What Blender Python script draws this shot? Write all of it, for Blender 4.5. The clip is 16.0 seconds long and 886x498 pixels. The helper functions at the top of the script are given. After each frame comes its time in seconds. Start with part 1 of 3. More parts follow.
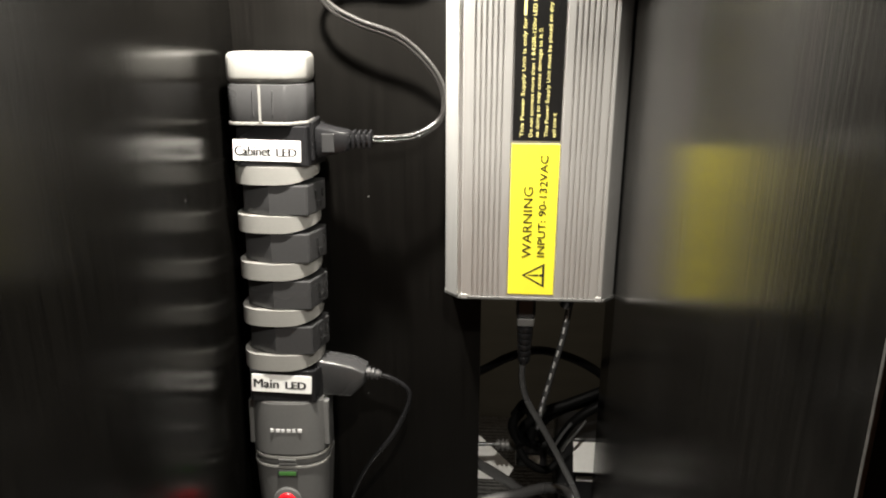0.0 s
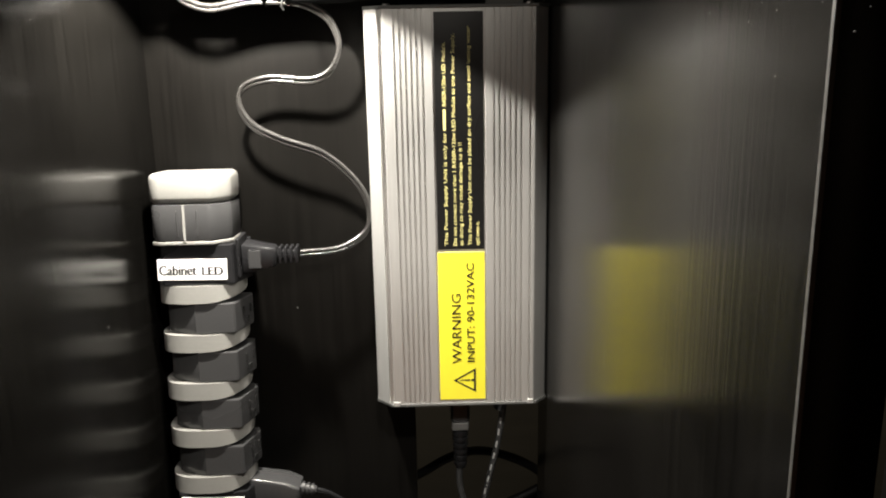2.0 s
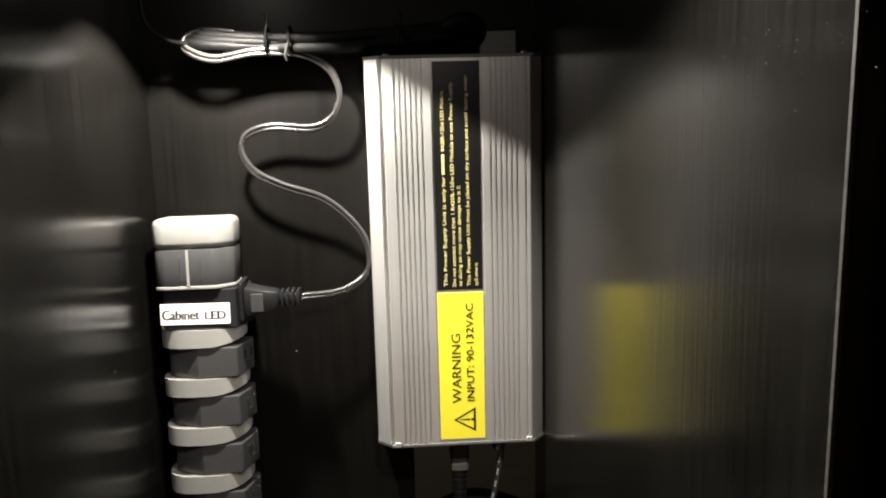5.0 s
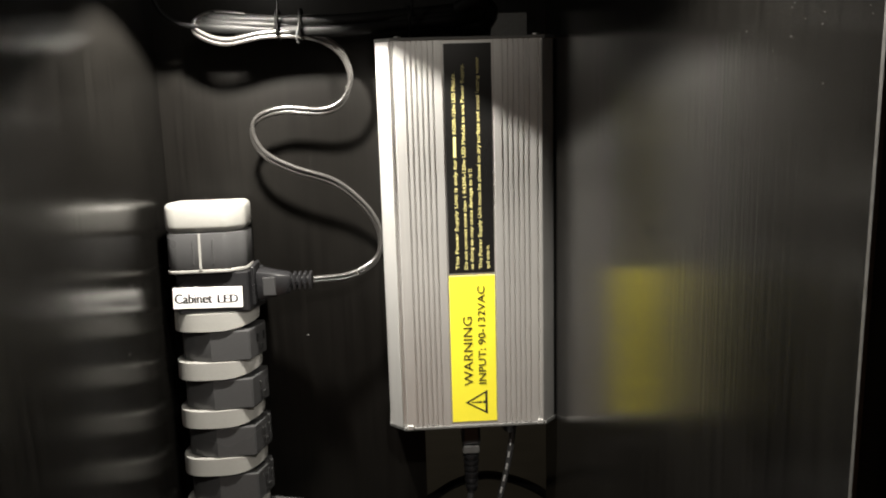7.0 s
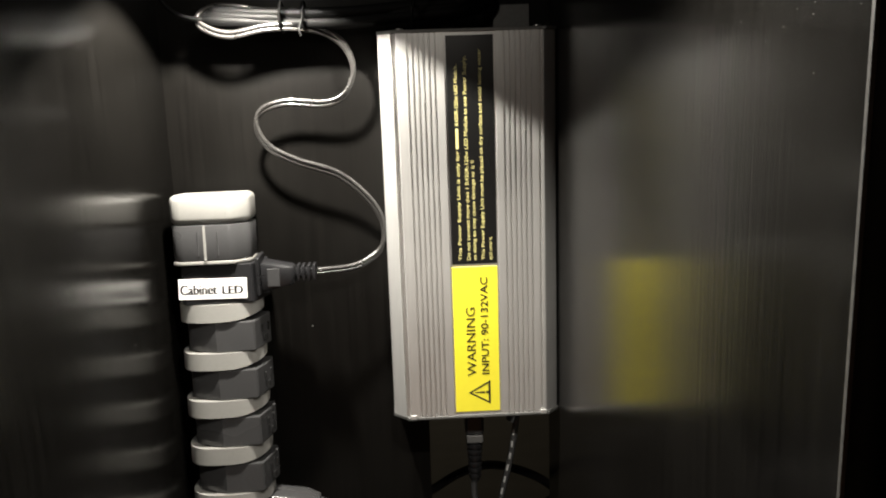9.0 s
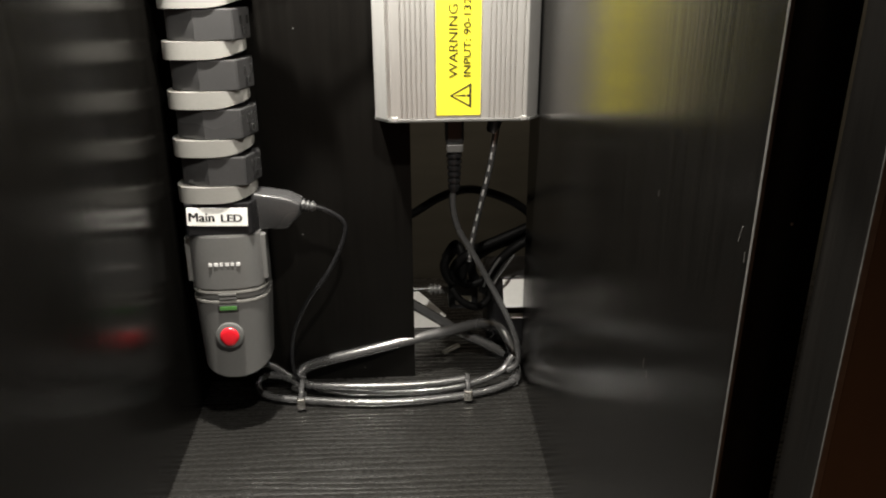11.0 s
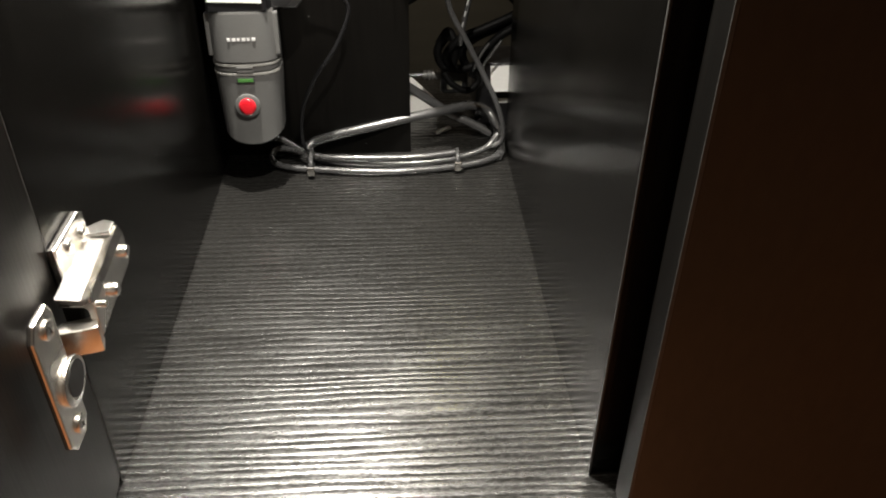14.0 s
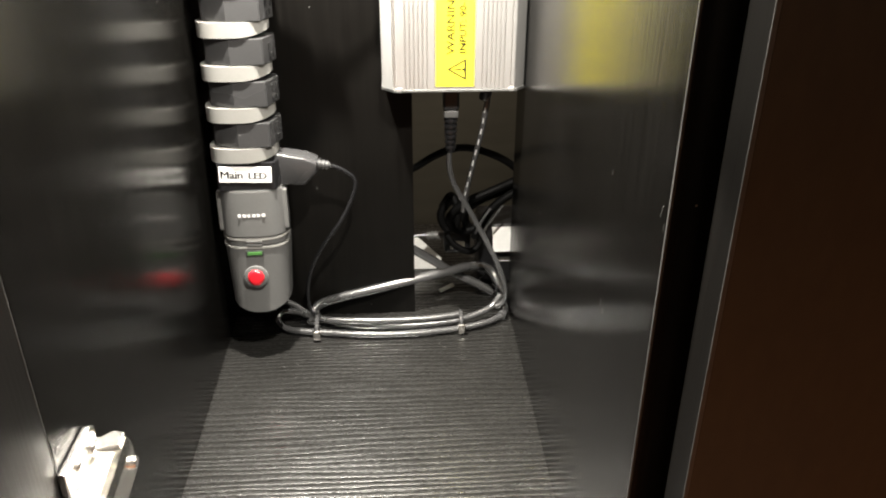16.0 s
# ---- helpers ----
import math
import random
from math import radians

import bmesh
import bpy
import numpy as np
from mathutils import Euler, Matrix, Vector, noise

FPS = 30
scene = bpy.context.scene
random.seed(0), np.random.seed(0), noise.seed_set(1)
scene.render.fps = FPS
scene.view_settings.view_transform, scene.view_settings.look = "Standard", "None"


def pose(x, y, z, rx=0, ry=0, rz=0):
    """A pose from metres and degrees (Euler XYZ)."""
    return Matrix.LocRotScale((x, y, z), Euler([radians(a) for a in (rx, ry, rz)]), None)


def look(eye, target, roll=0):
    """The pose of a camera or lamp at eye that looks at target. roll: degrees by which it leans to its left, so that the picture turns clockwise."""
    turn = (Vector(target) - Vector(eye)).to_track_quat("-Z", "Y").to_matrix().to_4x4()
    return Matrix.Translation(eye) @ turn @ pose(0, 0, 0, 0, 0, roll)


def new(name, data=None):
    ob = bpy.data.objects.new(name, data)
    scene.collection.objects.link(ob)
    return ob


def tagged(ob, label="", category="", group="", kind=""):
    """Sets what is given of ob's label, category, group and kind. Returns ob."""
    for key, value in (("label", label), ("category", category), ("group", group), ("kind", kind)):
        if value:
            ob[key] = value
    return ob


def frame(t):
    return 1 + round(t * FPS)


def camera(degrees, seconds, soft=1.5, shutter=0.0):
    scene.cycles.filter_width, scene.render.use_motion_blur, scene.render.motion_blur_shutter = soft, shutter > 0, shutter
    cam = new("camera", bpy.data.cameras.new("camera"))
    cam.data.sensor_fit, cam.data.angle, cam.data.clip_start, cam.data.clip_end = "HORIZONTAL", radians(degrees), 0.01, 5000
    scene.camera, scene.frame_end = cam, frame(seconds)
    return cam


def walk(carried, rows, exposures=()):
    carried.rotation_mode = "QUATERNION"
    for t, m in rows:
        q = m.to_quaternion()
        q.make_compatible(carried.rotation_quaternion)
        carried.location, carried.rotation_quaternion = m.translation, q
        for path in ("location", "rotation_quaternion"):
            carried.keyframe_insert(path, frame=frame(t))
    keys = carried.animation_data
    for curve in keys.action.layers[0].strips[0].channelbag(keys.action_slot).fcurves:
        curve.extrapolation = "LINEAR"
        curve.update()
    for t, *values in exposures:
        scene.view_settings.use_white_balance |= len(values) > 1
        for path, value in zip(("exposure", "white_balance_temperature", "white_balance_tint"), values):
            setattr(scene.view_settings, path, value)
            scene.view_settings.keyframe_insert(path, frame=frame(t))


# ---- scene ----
cam = camera(57.38, 16.0, 2.0)
PATH = [
    (0, (-0.0083, -0.0010, 0.4280), (-0.1393, 1.8842, -0.2268), 0.12),
    (0.5, (-0.0051, 0.0029, 0.4370), (-0.1135, 1.9037, -0.1756), 0.17),
    (1, (-0.0016, -0.0001, 0.4440), (-0.0712, 1.9218, -0.1050), -0.41),
    (1.5, (-0.0014, -0.0014, 0.4437), (-0.0377, 1.9296, -0.0756), -0.55),
    (2, (-0.0040, -0.0005, 0.4490), (0.0245, 1.9421, -0.0257), -1.10),
    (2.5, (-0.0084, 0.0089, 0.4468), (0.0367, 1.9658, 0.0363), -1.00),
    (3, (-0.0102, 0.0012, 0.4500), (0.0480, 1.9594, 0.0475), -1.08),
    (3.5, (-0.0151, -0.0003, 0.4494), (0.0741, 1.9635, 0.0812), -1.23),
    (4, (-0.0210, -0.0073, 0.4478), (0.0870, 1.9604, 0.1064), -1.22),
    (6.5, (-0.0272, -0.0147, 0.4445), (0.0788, 1.9459, 0.0639), -1.67),
    (7, (-0.0298, -0.0135, 0.4433), (0.0722, 1.9468, 0.0603), -1.67),
    (7.5, (-0.0269, -0.0149, 0.4466), (0.0640, 1.9442, 0.0545), -1.76),
    (8, (-0.0272, -0.0161, 0.4457), (0.0611, 1.9430, 0.0529), -1.81),
    (10.5, (-0.0255, -0.0194, 0.4166), (0.0389, 1.9117, -0.0997), -1.74),
    (10.8, (-0.0220, -0.0361, 0.3807), (0.0414, 1.8485, -0.2858), -1.25),
    (11, (-0.0218, -0.0434, 0.3584), (0.0654, 1.7940, -0.4268), -0.33),
    (11.5, (-0.0294, -0.0498, 0.3457), (0.0774, 1.7491, -0.5218), 0.51),
    (11.7, (-0.0265, -0.0584, 0.3390), (0.0436, 1.7099, -0.5927), -1.20),
    (12, (-0.0273, -0.0917, 0.3386), (0.0761, 1.6382, -0.6598), 1.01),
    (12.5, (-0.0192, -0.1314, 0.3446), (0.0877, 1.5618, -0.7146), 0.11),
    (13, (-0.0330, -0.1352, 0.3389), (0.0864, 1.4945, -0.8142), -0.08),
    (13.5, (-0.0333, -0.1333, 0.3454), (0.0856, 1.4607, -0.8566), 0.70),
    (14, (-0.0302, -0.1363, 0.3562), (0.0751, 1.4993, -0.7900), 0.62),
    (14.5, (-0.0285, -0.1319, 0.3562), (0.0813, 1.5191, -0.7672), 0.28),
    (15, (-0.0332, -0.1248, 0.3732), (0.0789, 1.5530, -0.7096), 0.18),
    (15.5, (-0.0353, -0.1197, 0.3976), (0.0781, 1.6221, -0.5787), 0.37),
    (16, (-0.0311, -0.1180, 0.4054), (0.0758, 1.6511, -0.5213), 0.17),
]
walk(cam, [(t, look(eye, target, roll)) for t, eye, target, roll in PATH],
     exposures=[(0.0, 0.35), (0.7, 0.3), (1.5, 0.2), (3.0, 0.0), (8.2, 0.0), (10.3, -0.1), (10.7, 0.3), (11.0, 0.65), (11.5, 1.45), (12.0, 1.65), (12.5, 1.55), (13.5, 0.85), (15.0, 1.08), (16.0, 1.57)])
# ---------------------------------------------------------------- light
world = bpy.data.worlds.new("world")
scene.world = world
world.use_nodes = True
world.node_tree.nodes["Background"].inputs[0].default_value = (1.0, 0.8, 0.6, 1)
world.node_tree.nodes["Background"].inputs[1].default_value = 0.012


def spot_lamp(name, eye, target, watts, degrees, blend, radius, colour):
    data = bpy.data.lights.new(name, "SPOT")
    data.energy, data.spot_size, data.spot_blend = watts, radians(degrees), blend
    data.shadow_soft_size, data.color = radius, colour
    ob = new(name, data)
    ob.matrix_world = look(eye, target)
    return ob


LED = (1.0, 0.94, 0.84)
for x, y, z, wide, spill, fade, beam in ((-0.116, 0.438, 0.530, 115, 11.5, 0.03, 4.0), (0.000, 0.210, 0.519, 135, 3.9, 0.35, 5.2)):
    spot_lamp("led_spill", (x, y, z), (x, y, 0.0), spill, wide, fade, 0.007, LED)
    spot_lamp("led_beam", (x, y, z), (x, y, 0.0), beam, 98, 1.0, 0.009, LED)
    stray = bpy.data.lights.new("led_stray", "POINT")
    stray.energy, stray.shadow_soft_size, stray.color = 0.13, 0.010, LED
    new("led_stray", stray).location = (x, y, z)
room_light = bpy.data.lights.new("room_light", "AREA")
room_light.energy, room_light.size, room_light.color = 27.0, 0.6, (1.0, 0.83, 0.64)
room_lamp = new("room_light", room_light)
room_lamp.matrix_world = look((0.1, 0.1, 2.25), (0.1, 0.1, 0))


# ---------------------------------------------------------------- materials
def material(name, colour, rough=0.5, metal=0.0, grain=(1, 1, 1), scale=60.0, vary=0.15, bump=0.0, rough_vary=0.1,
             specular=0.5, aniso=0.0, tangent=None, coat=0.0, speck=0.0, streaky=False):
    """A procedural surface: colour varied at two sizes along a grain, roughness varied, fine relief, bright dust."""
    m = bpy.data.materials.new(name)
    m.use_nodes = True
    nt = m.node_tree
    n, li = nt.nodes, nt.links
    b = n["Principled BSDF"]
    b.inputs["Metallic"].default_value = metal
    b.inputs["Specular IOR Level"].default_value = specular
    b.inputs["Coat Weight"].default_value = coat
    tc = n.new("ShaderNodeTexCoord")
    mp = n.new("ShaderNodeMapping")
    mp.inputs["Scale"].default_value = grain
    li.new(tc.outputs["Object"], mp.inputs["Vector"])
    fine = n.new("ShaderNodeTexNoise")
    fine.inputs["Scale"].default_value = scale
    fine.inputs["Detail"].default_value = 5
    li.new(mp.outputs[0], fine.inputs["Vector"])
    big = n.new("ShaderNodeTexNoise")
    big.inputs["Scale"].default_value = 9
    big.inputs["Detail"].default_value = 3
    li.new(tc.outputs["Object"], big.inputs["Vector"])
    add = n.new("ShaderNodeMath")
    add.operation = "ADD"
    li.new(fine.outputs["Fac"], add.inputs[0])
    li.new(big.outputs["Fac"], add.inputs[1])
    ramp = n.new("ShaderNodeMapRange")
    ramp.inputs["From Min"].default_value, ramp.inputs["From Max"].default_value = 0.6, 1.4
    ramp.inputs["To Min"].default_value, ramp.inputs["To Max"].default_value = 1 - vary, 1 + vary
    li.new(add.outputs[0], ramp.inputs["Value"])
    mul = n.new("ShaderNodeVectorMath")
    mul.operation = "SCALE"
    mul.inputs[0].default_value = colour
    li.new(ramp.outputs[0], mul.inputs["Scale"])
    last = mul.outputs[0]
    if speck:
        dust = n.new("ShaderNodeTexVoronoi")
        dust.inputs["Scale"].default_value = 34
        li.new(tc.outputs["Object"], dust.inputs["Vector"])
        cut = n.new("ShaderNodeMath")
        cut.operation = "LESS_THAN"
        cut.inputs[1].default_value = 0.022
        li.new(dust.outputs["Distance"], cut.inputs[0])
        mix = n.new("ShaderNodeMixRGB")
        mix.inputs[2].default_value = (speck, speck, speck * 0.95, 1)
        li.new(cut.outputs[0], mix.inputs[0])
        li.new(last, mix.inputs[1])
        last = mix.outputs[0]
    li.new(last, b.inputs["Base Color"])
    rr = n.new("ShaderNodeMapRange")
    rr.inputs["From Min"].default_value, rr.inputs["From Max"].default_value = 0.3, 0.7
    rr.inputs["To Min"].default_value, rr.inputs["To Max"].default_value = max(0.02, rough - rough_vary), rough + rough_vary
    half = n.new("ShaderNodeMath")
    half.operation = "MULTIPLY"
    half.inputs[1].default_value = 0.5
    li.new(add.outputs[0], half.inputs[0])
    li.new(half.outputs[0] if streaky else big.outputs["Fac"], rr.inputs["Value"])
    li.new(rr.outputs[0], b.inputs["Roughness"])
    if aniso:
        b.inputs["Anisotropic"].default_value = aniso
        tv = n.new("ShaderNodeCombineXYZ")
        for k in range(3):
            tv.inputs[k].default_value = tangent[k]
        li.new(tv.outputs[0], b.inputs["Tangent"])
    if bump:
        bp = n.new("ShaderNodeBump")
        bp.inputs["Strength"].default_value = 1.0
        bp.inputs["Distance"].default_value = bump
        li.new(fine.outputs["Fac"], bp.inputs["Height"])
        li.new(bp.outputs[0], b.inputs["Normal"])
    return m


def glow(name, colour, strength):
    m = material(name, colour, 0.25)
    b = m.node_tree.nodes["Principled BSDF"]
    b.inputs["Emission Color"].default_value = (*colour, 1)
    b.inputs["Emission Strength"].default_value = strength
    return m


WALL = material("black_laminate_vertical_grain", (0.0030, 0.0028, 0.0025), 0.21, grain=(1, 1, 0.035), scale=420, vary=0.45,
                bump=0.00006, rough_vary=0.035, specular=0.27, aniso=0.36, tangent=(0, 1, 0), speck=0.16, streaky=True)
BACK = material("black_laminate_back", (0.0035, 0.0032, 0.0028), 0.42, grain=(1, 1, 0.035), scale=420, vary=0.45, specular=0.11,
                bump=0.00008, rough_vary=0.06, speck=0.07)
# paler than the panels, for thin edge lines and scratches
EDGE = material("pale_edge_band", (0.038, 0.037, 0.035), 0.5, scale=300, vary=0.5, bump=0.0001)


def grained_board(name):
    """Black laminate with an embossed open grain that runs along x: glossy flats between dull dark pores."""
    m = material(name, (0.0105, 0.0102, 0.0095), 0.4, scale=300, vary=0.3)
    nt = m.node_tree
    n, li = nt.nodes, nt.links
    b = n["Principled BSDF"]
    tc = n.new("ShaderNodeTexCoord")

    def layer(sx, sy, scale, detail, lo, hi):
        mp = n.new("ShaderNodeMapping")
        mp.inputs["Scale"].default_value = (sx, sy, 1)
        li.new(tc.outputs["Object"], mp.inputs["Vector"])
        t = n.new("ShaderNodeTexNoise")
        t.inputs["Scale"].default_value, t.inputs["Detail"].default_value = scale, detail
        t.inputs["Roughness"].default_value = 0.6
        li.new(mp.outputs[0], t.inputs["Vector"])
        r = n.new("ShaderNodeMapRange")
        r.interpolation_type = "SMOOTHSTEP"
        r.inputs["From Min"].default_value, r.inputs["From Max"].default_value = lo, hi
        li.new(t.outputs["Fac"], r.inputs["Value"])
        return r.outputs[0]

    def maths(op, a, c):
        q = n.new("ShaderNodeMath")
        q.operation = op
        for k, v in enumerate((a, c)):
            if isinstance(v, float):
                q.inputs[k].default_value = v
            else:
                li.new(v, q.inputs[k])
        return q.outputs[0]
    # bands across the board that wander and close up, with ragged pores at their edges
    mp = n.new("ShaderNodeMapping")
    mp.inputs["Scale"].default_value = (0.16, 1.0, 1.0)
    li.new(tc.outputs["Object"], mp.inputs["Vector"])
    wave = n.new("ShaderNodeTexWave")
    wave.bands_direction = "Y"
    for key, value in (("Scale", 56.0), ("Distortion", 11.0), ("Detail", 3.0), ("Detail Scale", 0.35), ("Detail Roughness", 0.55)):
        wave.inputs[key].default_value = value
    li.new(mp.outputs[0], wave.inputs["Vector"])
    pores = layer(0.35, 1.0, 700, 5, 0.30, 0.70)
    streak = layer(0.045, 1.0, 420, 5, 0.30, 0.70)
    patch = layer(0.6, 1.0, 30, 3, 0.30, 0.70)
    mixed = maths("ADD", maths("MULTIPLY", wave.outputs["Fac"], maths("ADD", maths("MULTIPLY", patch, 0.25), 0.34)), maths("ADD", maths("MULTIPLY", pores, 0.34), maths("MULTIPLY", streak, 0.36)))
    step = n.new("ShaderNodeMapRange")
    step.interpolation_type = "SMOOTHSTEP"
    step.inputs["From Min"].default_value, step.inputs["From Max"].default_value = 0.26, 0.88
    li.new(mixed, step.inputs["Value"])
    flat = step.outputs[0]
    li.new(maths("ADD", maths("MULTIPLY", flat, maths("ADD", maths("MULTIPLY", patch, 0.6), 1.25)), 0.07), b.inputs["Specular IOR Level"])
    li.new(maths("SUBTRACT", 0.35, maths("MULTIPLY", flat, 0.09)), b.inputs["Roughness"])
    b.inputs["Anisotropic"].default_value = 0.25
    across = n.new("ShaderNodeCombineXYZ")
    across.inputs[1].default_value = 1.0
    li.new(across.outputs[0], b.inputs["Tangent"])
    bp = n.new("ShaderNodeBump")
    bp.inputs["Strength"].default_value, bp.inputs["Distance"].default_value = 1.0, 0.00010
    li.new(maths("ADD", wave.outputs["Fac"], maths("MULTIPLY", flat, 0.6)), bp.inputs["Height"])
    li.new(bp.outputs[0], b.inputs["Normal"])
    return m


FLOOR = grained_board("black_wood_grain_board")
BROWN = material("dark_brown_veneer", (0.0148, 0.0106, 0.0068), 0.5, grain=(1, 1, 0.4), scale=170, vary=0.6, bump=0.00004)
ROOMFLOOR = material("orange_wood_floor", (0.20, 0.080, 0.030), 0.4, grain=(1, 0.06, 1), scale=60, vary=0.4)
ROOMWALL = material("warm_white_wall", (0.26, 0.235, 0.20), 0.8, scale=80)
OUTWALL = material("grey_brown_wall", (0.060, 0.059, 0.049), 0.7, grain=(0.2, 1, 1), scale=90, vary=0.2)
ALU = material("brushed_aluminium", (0.66, 0.655, 0.64), 0.36, metal=0.72, grain=(1, 1, 0.05), scale=900, vary=0.10, bump=0.00002, rough_vary=0.04)
ALUDARK = material("grey_end_plate", (0.16, 0.16, 0.155), 0.45, metal=0.5, scale=500, vary=0.15)
LIGHTGREY = material("light_grey_plastic", (0.215, 0.212, 0.200), 0.38, scale=700, vary=0.06, bump=0.00001)
DARKGREY = material("dark_grey_plastic", (0.040, 0.040, 0.041), 0.30, scale=700, vary=0.12, bump=0.00001)
MIDGREY = material("mid_grey_plastic", (0.115, 0.115, 0.113), 0.36, scale=700, vary=0.08, bump=0.00001)
BLACKP = material("black_plastic", (0.012, 0.012, 0.013), 0.28, scale=600, vary=0.25, bump=0.00001)
CORD = material("black_glossy_cord", (0.055, 0.055, 0.056), 0.26, scale=500, vary=0.3, rough_vary=0.05, coat=1.0, specular=1.0)
TWIN = material("dark_clear_twin_cord", (0.020, 0.019, 0.018), 0.26, scale=500, vary=0.3, rough_vary=0.05, coat=0.3, specular=0.8)
CHROME = material("nickel_plated_steel", (0.88, 0.86, 0.82), 0.25, metal=1.0, scale=300, vary=0.05, rough_vary=0.06)
PAPER = material("white_paper", (0.82, 0.82, 0.80), 0.6, scale=300, vary=0.06)
CREAM = material("cream_plastic", (0.55, 0.52, 0.45), 0.4, scale=300, vary=0.06)
INK = material("black_ink", (0.008, 0.008, 0.008), 0.5, scale=300)
YELLOW = material("yellow_label", (0.86, 0.76, 0.045), 0.36, scale=200, vary=0.03)
YTEXT = material("pale_yellow_print", (0.72, 0.66, 0.28), 0.5, scale=200, vary=0.03)
BLACKLABEL = material("black_label", (0.007, 0.007, 0.007), 0.25, scale=300, vary=0.2)
WHITEPRINT = material("white_print", (0.6, 0.6, 0.6), 0.5, scale=200)
RED = glow("red_lit_button", (0.62, 0.015, 0.025), 0.06)
GREEN = glow("green_indicator", (0.06, 0.17, 0.045), 0.015)
# cable black with the shade on the bundle and the hidden coil put into its colour
SHADEDBLACK = material("shade_darkened_black_rubber", (0.0030, 0.0030, 0.0030), 0.5, scale=500, vary=0.3, specular=0.08)
DULL = material("dull_dark_steel", (0.25, 0.24, 0.23), 0.4, metal=0.9, scale=300)


# ---------------------------------------------------------------- mesh helpers
def part(name, bm, mat, parent=None, label="", smooth=False, at=None, sharp=35):
    """Links a bmesh as one mesh object, under a thing or a part."""
    me = bpy.data.meshes.new(name)
    bmesh.ops.recalc_face_normals(bm, faces=bm.faces)
    bm.to_mesh(me)
    bm.free()
    me.materials.append(mat)
    if smooth:
        me.shade_smooth()
        me.set_sharp_from_angle(angle=radians(sharp))
    ob = new(name, me)
    if parent:
        ob.parent = parent
    if at:
        ob.matrix_basis = at
    if label:
        ob["label"] = label
    return ob


def box(x0, x1, y0, y1, z0, z1, bevel=0.0, seg=2, bm=None):
    bm = bm or bmesh.new()
    r = bmesh.ops.create_cube(bm, size=1.0, matrix=Matrix.LocRotScale(
        ((x0 + x1) / 2, (y0 + y1) / 2, (z0 + z1) / 2), None, (x1 - x0, y1 - y0, z1 - z0)))
    if bevel:
        es = list({e for v in r["verts"] for e in v.link_edges})
        bmesh.ops.bevel(bm, geom=es, offset=bevel, segments=seg, affect="EDGES", profile=0.5)
    return bm


def prism(points, z0, z1, bevel=0.0, seg=2, bm=None):
    """An outline in x and y, drawn up from z0 to z1, with its top and bottom edges rounded."""
    bm = bm or bmesh.new()
    lo = [bm.verts.new((x, y, z0)) for x, y in points]
    hi = [bm.verts.new((x, y, z1)) for x, y in points]
    n = len(points)
    f0 = bm.faces.new(lo[::-1])
    f1 = bm.faces.new(hi)
    for i in range(n):
        bm.faces.new((lo[i], lo[(i + 1) % n], hi[(i + 1) % n], hi[i]))
    if bevel:
        bmesh.ops.bevel(bm, geom=list(f0.edges) + list(f1.edges), offset=bevel, segments=seg, affect="EDGES", profile=0.5)
    return bm


def cylinder(r0, r1, length, m, seg=20, bevel=0.0, bm=None):
    """A round bar along the z of m, from its origin."""
    bm = bm or bmesh.new()
    r = bmesh.ops.create_cone(bm, cap_ends=True, segments=seg, radius1=r0, radius2=r1, depth=length,
                              matrix=m @ Matrix.Translation((0, 0, length / 2)))
    if bevel:
        es = list({e for v in r["verts"] for e in v.link_edges if any(len(f.verts) > 4 for f in e.link_faces)})
        bmesh.ops.bevel(bm, geom=es, offset=bevel, segments=2, affect="EDGES", profile=0.5)
    return bm


def smooth_line(points, steps=10):
    """A Catmull-Rom line through the points."""
    p = [Vector(q) for q in points]
    p = [2 * p[0] - p[1]] + p + [2 * p[-1] - p[-2]]
    out = []
    for a, b, c, d in zip(p, p[1:], p[2:], p[3:]):
        for k in range(steps):
            t = k / steps
            out.append(0.5 * (2 * b + (c - a) * t + (2 * a - 5 * b + 4 * c - d) * t * t + (3 * b - a - 3 * c + d) * t ** 3))
    return out + [p[-2]]


def tube(points, radius, seg=16, steps=10, bm=None, flat=1.0, shift=(0, 0, 0)):
    """A cord swept along a smooth line."""
    bm = bm or bmesh.new()
    line = [q + Vector(shift) for q in smooth_line(points, steps)]
    rings, up = [], None
    for i, q in enumerate(line):
        d = (line[min(i + 1, len(line) - 1)] - line[max(i - 1, 0)]).normalized()
        if up is None:
            up = d.orthogonal().normalized()
        up = (up - d * up.dot(d)).normalized()
        side = d.cross(up)
        rings.append([bm.verts.new(q + radius * (math.cos(a) * up + math.sin(a) * side * flat))
                      for a in (2 * math.pi * k / seg for k in range(seg))])
    for r, s in zip(rings, rings[1:]):
        for k in range(seg):
            bm.faces.new((r[k], r[(k + 1) % seg], s[(k + 1) % seg], s[k]))
    bm.faces.new(rings[0][::-1])
    bm.faces.new(rings[-1])
    return bm


def turned(profile, m, seg=14):
    """A body of revolution about the z of m, from (height, radius) pairs."""
    bm = bmesh.new()
    rings = [[bm.verts.new(m @ Vector((rad * math.cos(2 * math.pi * k / seg), rad * math.sin(2 * math.pi * k / seg), z))) for k in range(seg)] for z, rad in profile]
    for p, q in zip(rings, rings[1:]):
        for k in range(seg):
            bm.faces.new((p[k], p[(k + 1) % seg], q[(k + 1) % seg], q[k]))
    bm.faces.new(rings[0][::-1])
    bm.faces.new(rings[-1])
    return bm


